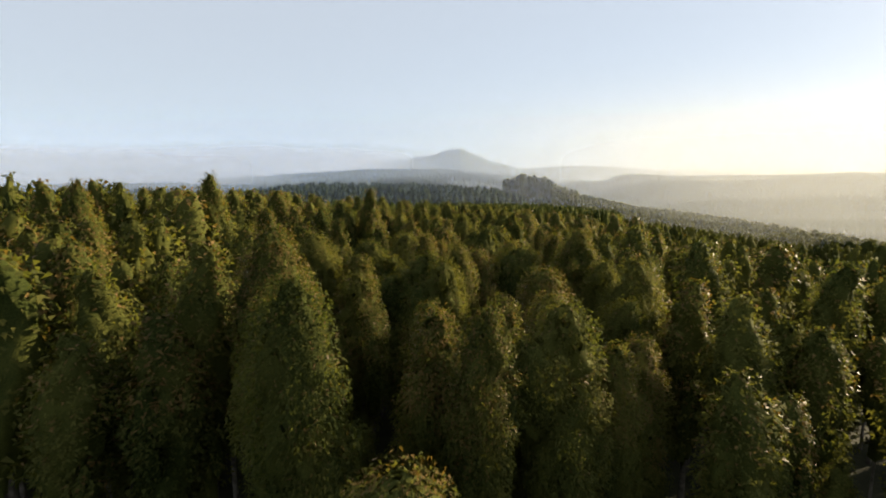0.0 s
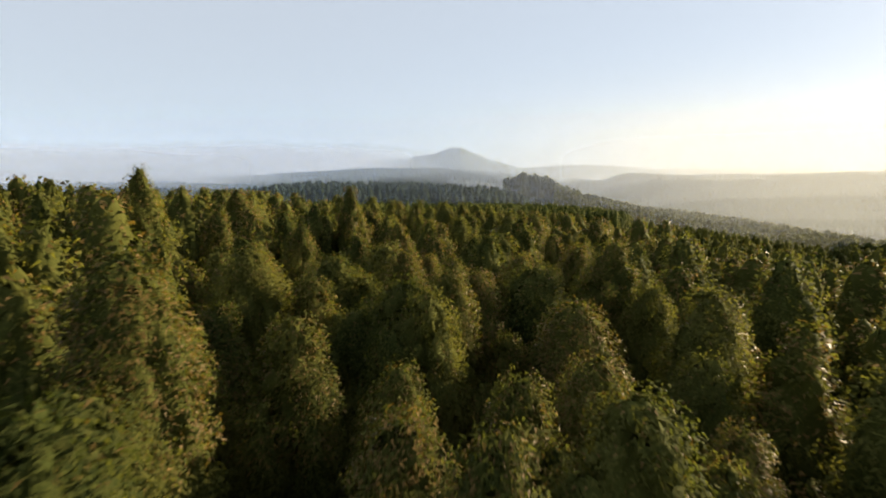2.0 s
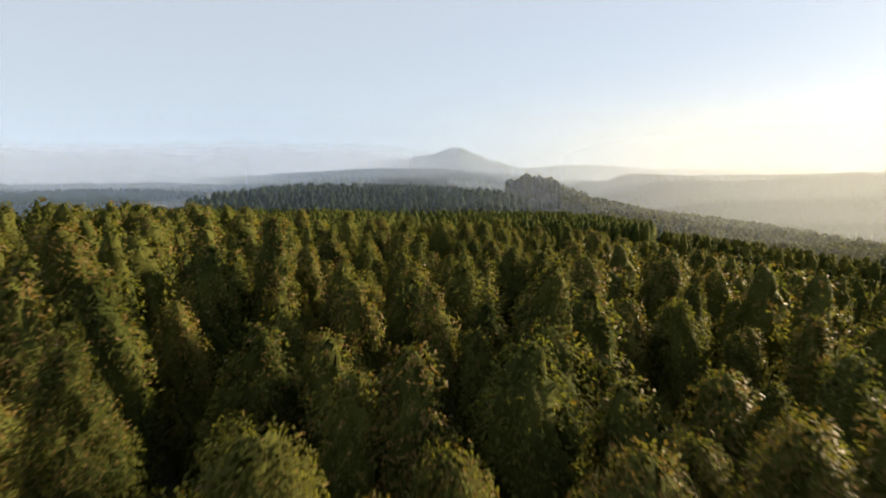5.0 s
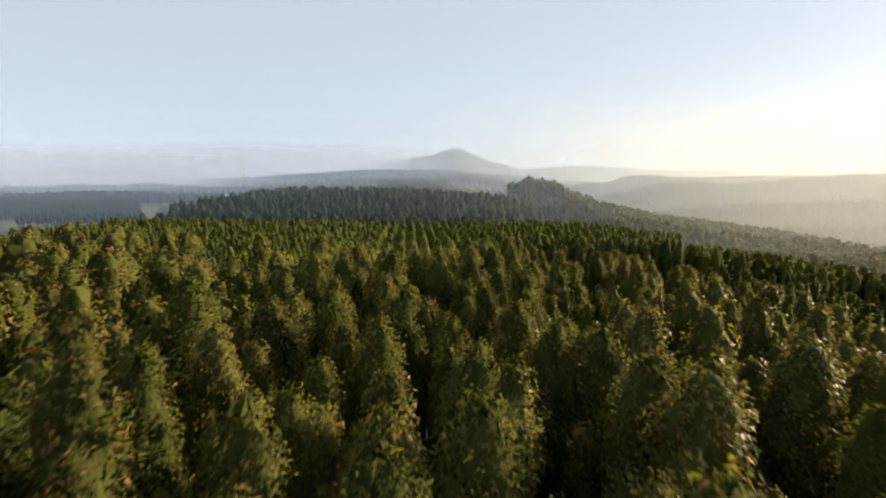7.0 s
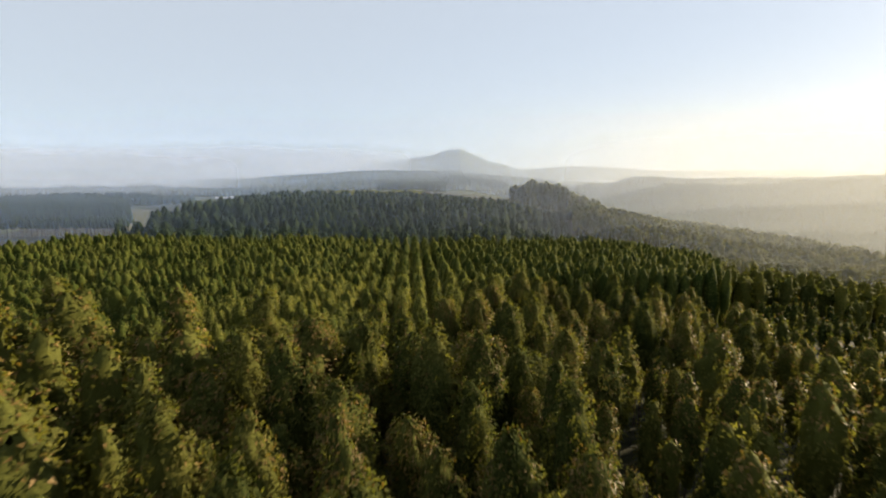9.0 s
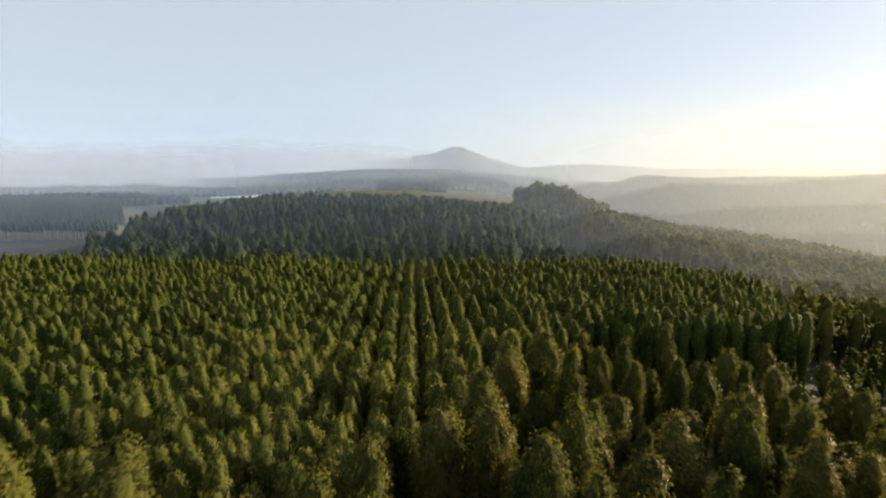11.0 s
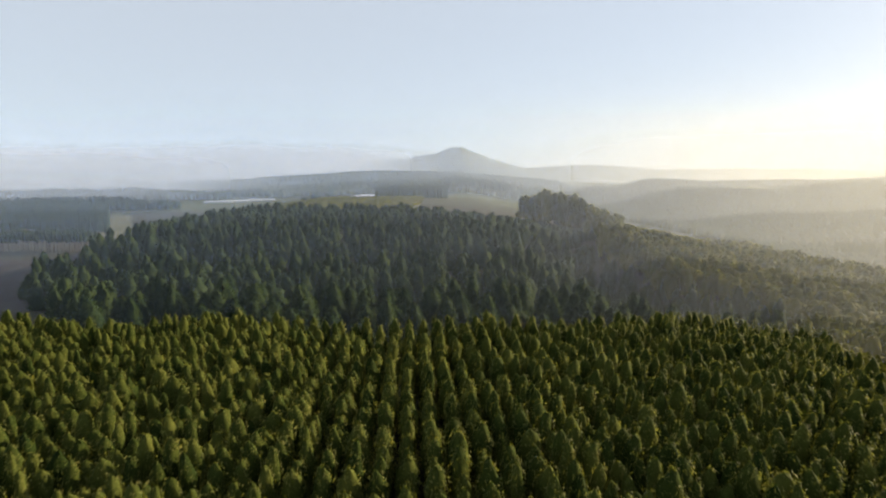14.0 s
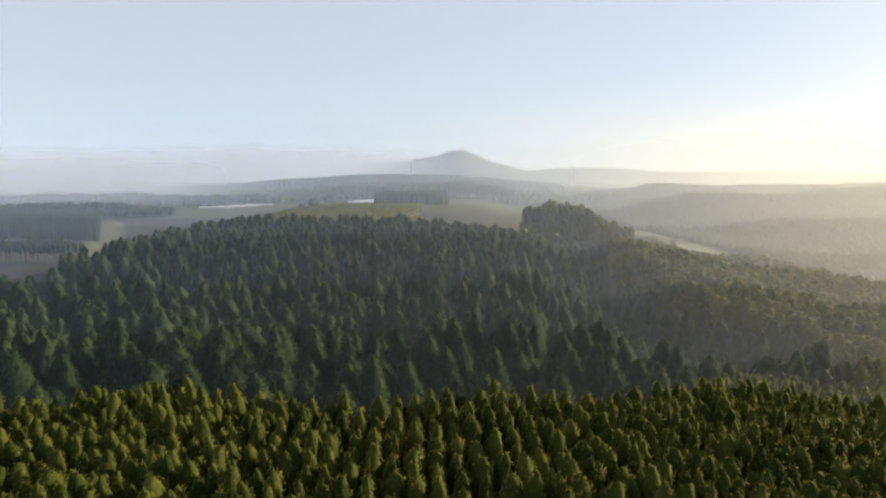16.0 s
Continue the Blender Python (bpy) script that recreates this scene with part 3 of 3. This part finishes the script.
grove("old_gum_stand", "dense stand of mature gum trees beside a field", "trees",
      [[(s, 0), (c, 1)] for s, c in old_far], [DARK_BARK, GUM, BRONZE, DARK_BARK, GUM_SHADED_HEART], fill[distant])

# the young stand, in straight rows
x, y = rows_of(-118, 130, 140, 294, 2.85, 2.9, 3.2, 0.14,
               lambda x, y: (y > seam(x) + 1) & (x < young_edge(y)) & (y < 266 + 3 * np.sin(x / 9) + 24 * step(25, 85, x)))
pl = places_at(x, y, 1.1, 0.09, 1.0)
close = (np.abs(x) < 32) & (y > 152) & (y < 196)
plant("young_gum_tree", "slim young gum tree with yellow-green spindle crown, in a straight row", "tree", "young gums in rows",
      meshes_of(young_near, ("young_trunk", "young_crown"), BARK, [YOUNG, BRONZE, DARK_BARK, YOUNG_SHADED_HEART]), pl[close])
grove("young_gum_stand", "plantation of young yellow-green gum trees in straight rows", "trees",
      [[(s, 0), (c, 1)] for s, c in young_mid], [BARK, YOUNG, BRONZE, DARK_BARK, YOUNG_SHADED_HEART], pl[~close])

# pines in the dip and up the hill
x, y = rows_of(-285, 170, 274, 602, 8.3, 8.0, 24, 1.5,
               lambda x, y: (y > 273 + 24 * step(25, 85, x)) & (x < pine_edge(y)) & (x > -104 - 0.85 * (y - 298)) & (x > -186 + 3 * np.sin(y / 13)))
pl = places_at(x, y, 1.15, 0.26, 1.6)
pl[:, 4] *= (1 - 0.4 * step(-30, 50, x) * step(490, 560, y)) * (1 - 0.36 * step(440, 530, y))
close = (np.abs(x + 10) < 75) & (y < 335)
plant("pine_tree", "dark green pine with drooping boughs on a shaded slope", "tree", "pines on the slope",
      meshes_of(pines, ("pine_trunk", "pine_crown"), DARK_BARK, [PINE, PINE, DARK_BARK, PINE_SHADED]), pl[close])
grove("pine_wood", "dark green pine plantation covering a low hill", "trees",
      [[(s, 0), (c, 1)] for s, c in pines_far], [DARK_BARK, PINE, PINE, DARK_BARK, PINE_SHADED], pl[~close])

# the wooded ridge to the right
x, y = rows_of(70, 330, 246, 600, 5.2, 5.2, 0, 0.7, lambda x, y: (x > spur_edge(y)) & (y < 560) & (x < 310 - 0.25 * (y - 270)))
pl = places_at(x, y, 0.58, 0.16, 2.1)
grove("broadleaf_wood", "mixed woodland with sunlit olive crowns along a ridge", "trees",
      [[(s, 0), (c, 1)] for s, c in wood_far], [DARK_BARK, WOODS, WOODS, DARK_BARK, WOODS], pl)

# lower wood below the young stand
x, y = rows_of(70, 200, 226, 350, 5.0, 5.0, 0, 0.7, lambda x, y: (x > young_edge(y) + 4) & ((x > pine_edge(y) + 3) | (y < 290)) & (x < spur_edge(y) - 3) & ((x < 122) | (y > 244)))
grove("broadleaf_wood", "low mixed woodland in a hollow below the plantation", "trees",
      [[(s, 0), (c, 1)] for s, c in wood_far], [DARK_BARK, WOODS, WOODS, DARK_BARK, WOODS], places_at(x, y, 0.50, 0.18, 1.25))

# the clump of great trees on the crest
clump = np.array([(78, 640, 25), (84, 632, 22), (93, 622, 31), (98, 630, 29), (106, 622, 29), (112, 630, 26), (118, 622, 27), (122, 612, 23), (128, 600, 19), (88, 628, 27), (133, 588, 16), (137, 568, 14), (131, 550, 13), (127, 572, 16)])
great = [broad_tree(2700, 0.36, 0.22) for _ in range(4)]
plant("great_tree", "tall broad old tree standing above the pines on a crest", "tree", "great trees on the crest",
      meshes_of(great, ("great_trunk", "great_crown"), DARK_BARK, [WOODS, WOODS, DARK_BARK, WOODS]),
      np.array([(a, b, ground_z(a, b), 2.6, (c + 4.0 - ground_z(a, b)) / 23.0, i * 1.3) for i, (a, b, c) in enumerate(clump)]))

# the orchard on the crest behind
x, y = rows_of(-230, -20, 610, 930, 9.5, 3.6, -6, 0.1, lambda x, y: x > -190 - 0.1 * (y - 690))
grove("sapling_rows", "rows of young saplings on a hilltop field", "trees", [[(far_tree(False), 0)] for _ in range(3)], [WOODS], places_at(x, y, 0.21, 0.15, 0.55))

# far woods
def far_wood(name, label, x0, x1, y0, y1, gap, tall, keep=lambda x, y: x == x, pointed=False, mat=FAR_WOODS, slim=1.3):
    x, y = rows_of(x0, x1, y0, y1, gap, gap, 10, 0.7, keep)
    grove(name, label, "trees", [[(far_tree(pointed), 0)] for _ in range(4)], [mat], places_at(x, y, tall, 0.18, slim))


far_wood("wood", "dark square block of wood beyond the fields", -118, 12, 1130, 1240, 6, 1.75)
far_wood("wood", "dark square block of wood beyond the fields", 15, 165, 1400, 1520, 7, 1.9)
far_wood("ridge_wood", "hazy forest along a distant ridge", -1900, 420, 1340, 2200, 17, 1.1, lambda x, y: (np.sin(x / 90) * np.sin(y / 70 + x / 400) > -0.55), slim=2.6)
far_wood("valley_wood", "hazy plantation blocks in a valley", 170, 1300, 640, 1480, 9, 0.9, lambda x, y: (x > 165 + 0.03 * y) & ((x < 205) | (x > 310)) & (np.sin(x / 95 + y / 300) + np.sin(y / 80 + 1) > -1.2), slim=1.5)
x, y = rows_of(-480, -346, 680, 708, 5, 5, 10, 0.7)
grove("pine_block", "tall bare-stemmed pines in a block beside a field", "trees", [[(st, 0), (c, 1)] for st, c in [stem_pine() for _ in range(4)]],
      [DARK_BARK, PINE, PINE, DARK_BARK, PINE_SHADED], places_at(x, y, 1.45, 0.14, 1.4))
# both woods below wear the shade-darkened pine colour over their whole crowns
far_wood("pine_block", "dark pine block in a misty valley", -1000, -420, 860, 1060, 7.5, 1.5, lambda x, y: x < -0.62 * (y - 177) - 8, pointed=True, mat=PINE_SHADED, slim=1.8)
far_wood("valley_wood", "hazy dark wood in a misty valley", -1100, -230, 1070, 1330, 12, 1.1, lambda x, y: (np.sin(x / 60) + np.sin(y / 50) > -1.0) & ((x < -445) | (x > -235)), mat=PINE_SHADED, slim=2.2)
far_wood("mountain_wood", "sparse trees on a mountain top", -300, 700, 4200, 4330, 22, 0.7, lambda x, y: np.sin(x / 37) + np.sin(x / 91 + 2) > 0.2, slim=3.0)


# long white growing houses
def arch(width, x0, x1, grow=0.0, n=9):
    """A sheet bent over hoops, from the ground on one side to the ground on the other, with its own thickness."""
    s = Shape()
    t = np.linspace(0, math.pi, n)
    y = np.concatenate([[width / 2], width / 2 * np.cos(t), [-width / 2]]) * (1 + grow)
    z = np.concatenate([[0], 1.6 + 2.2 * np.sin(t), [0]]) * (1 + grow)
    k = n + 2
    rings = [np.stack([np.full(k, x), y * q, z * q], 1) for x, q in ((x0, 1), (x1, 1), (x1, 0.985), (x0, 0.985))]
    i = np.arange(k - 1)
    f = np.vstack([np.vstack([np.stack([a * k + i, b * k + i, a * k + i + 1], 1), np.stack([a * k + i + 1, b * k + i, b * k + i + 1], 1)]) for a, b in ((0, 1), (1, 2), (2, 3), (3, 0))])
    return s.add(np.vstack(rings), f)


def end_wall(width, x, n=9):
    s = Shape()
    t = np.linspace(0, math.pi, n)
    y = np.concatenate([[width / 2], width / 2 * np.cos(t), [-width / 2]]) * 0.98
    z = np.concatenate([[0], 1.6 + 2.2 * np.sin(t), [0]]) * 0.98
    k = n + 2
    v = np.vstack([np.stack([np.full(k, x + e), y, z], 1) for e in (-0.03, 0.03)])
    i = np.arange(1, k - 1)
    f = np.vstack([np.stack([0 * i, i, i + 1], 1), np.stack([0 * i + k, k + i + 1, k + i], 1)])
    return s.add(v, f)


def growing_house(x, y, length, width, turn):
    root = new("growing_house")
    root.matrix_world = Matrix.LocRotScale((x, y, float(ground_z(x, y))), Euler((0, 0, radians(turn))), None)
    tagged(root, "long white arched growing house among fields", "greenhouse", "growing houses")
    parts = [("cover", arch(width, -length / 2, length / 2), ROOFING), ("end_wall", end_wall(width, -length / 2 + 0.2), ROOFING), ("end_wall", end_wall(width, length / 2 - 0.2), ROOFING)]
    parts += [("hoop", arch(width, e, e + 0.25, 0.02), DARK_BARK) for e in np.arange(-length / 2 + 4, length / 2, 8.0)]
    for name, shape, mat in parts:
        new(name, shape.mesh(name, [mat])).parent = root


for i in range(4):
    growing_house(-430 + 20 * i, 1210 + 24 * i, 52, 11, 10)
for i in range(3):
    growing_house(-150 + 8 * i, 1270 + 20 * i, 70, 12, 5)


# ---- mist ----
def mist(name, label, away, x0, x1, z1, mat):
    """A thin layer of mist across the valley, that starts from the ground."""
    n, k = 110, 14
    x = np.linspace(x0, x1, n)
    y = away + 0.02 * away * np.sin(x / (0.3 * away))
    g = ground_z(x, y)
    v, rise = [], []
    for i in range(k):
        u = (i / (k - 1)) ** 1.7
        v.append(np.stack([x, y, g - 2 + (z1 - g) * u], 1))
        rise.append(-2 + (z1 - g) * u)
    f = [(j * n + i, j * n + i + 1, j * n + n + i + 1, j * n + n + i) for j in range(k - 1) for i in range(n - 1)]
    me = mesh_of(name, np.vstack(v), f, [mat], None, True)
    at = me.attributes.new("rise", "FLOAT", "POINT")
    at.data.foreach_set("value", np.concatenate(rise).astype(np.float32))
    tagged(new(name, me), label, "mist", kind="stuff")


# sun glow is put into the haze: warmer tint and more density rightwards
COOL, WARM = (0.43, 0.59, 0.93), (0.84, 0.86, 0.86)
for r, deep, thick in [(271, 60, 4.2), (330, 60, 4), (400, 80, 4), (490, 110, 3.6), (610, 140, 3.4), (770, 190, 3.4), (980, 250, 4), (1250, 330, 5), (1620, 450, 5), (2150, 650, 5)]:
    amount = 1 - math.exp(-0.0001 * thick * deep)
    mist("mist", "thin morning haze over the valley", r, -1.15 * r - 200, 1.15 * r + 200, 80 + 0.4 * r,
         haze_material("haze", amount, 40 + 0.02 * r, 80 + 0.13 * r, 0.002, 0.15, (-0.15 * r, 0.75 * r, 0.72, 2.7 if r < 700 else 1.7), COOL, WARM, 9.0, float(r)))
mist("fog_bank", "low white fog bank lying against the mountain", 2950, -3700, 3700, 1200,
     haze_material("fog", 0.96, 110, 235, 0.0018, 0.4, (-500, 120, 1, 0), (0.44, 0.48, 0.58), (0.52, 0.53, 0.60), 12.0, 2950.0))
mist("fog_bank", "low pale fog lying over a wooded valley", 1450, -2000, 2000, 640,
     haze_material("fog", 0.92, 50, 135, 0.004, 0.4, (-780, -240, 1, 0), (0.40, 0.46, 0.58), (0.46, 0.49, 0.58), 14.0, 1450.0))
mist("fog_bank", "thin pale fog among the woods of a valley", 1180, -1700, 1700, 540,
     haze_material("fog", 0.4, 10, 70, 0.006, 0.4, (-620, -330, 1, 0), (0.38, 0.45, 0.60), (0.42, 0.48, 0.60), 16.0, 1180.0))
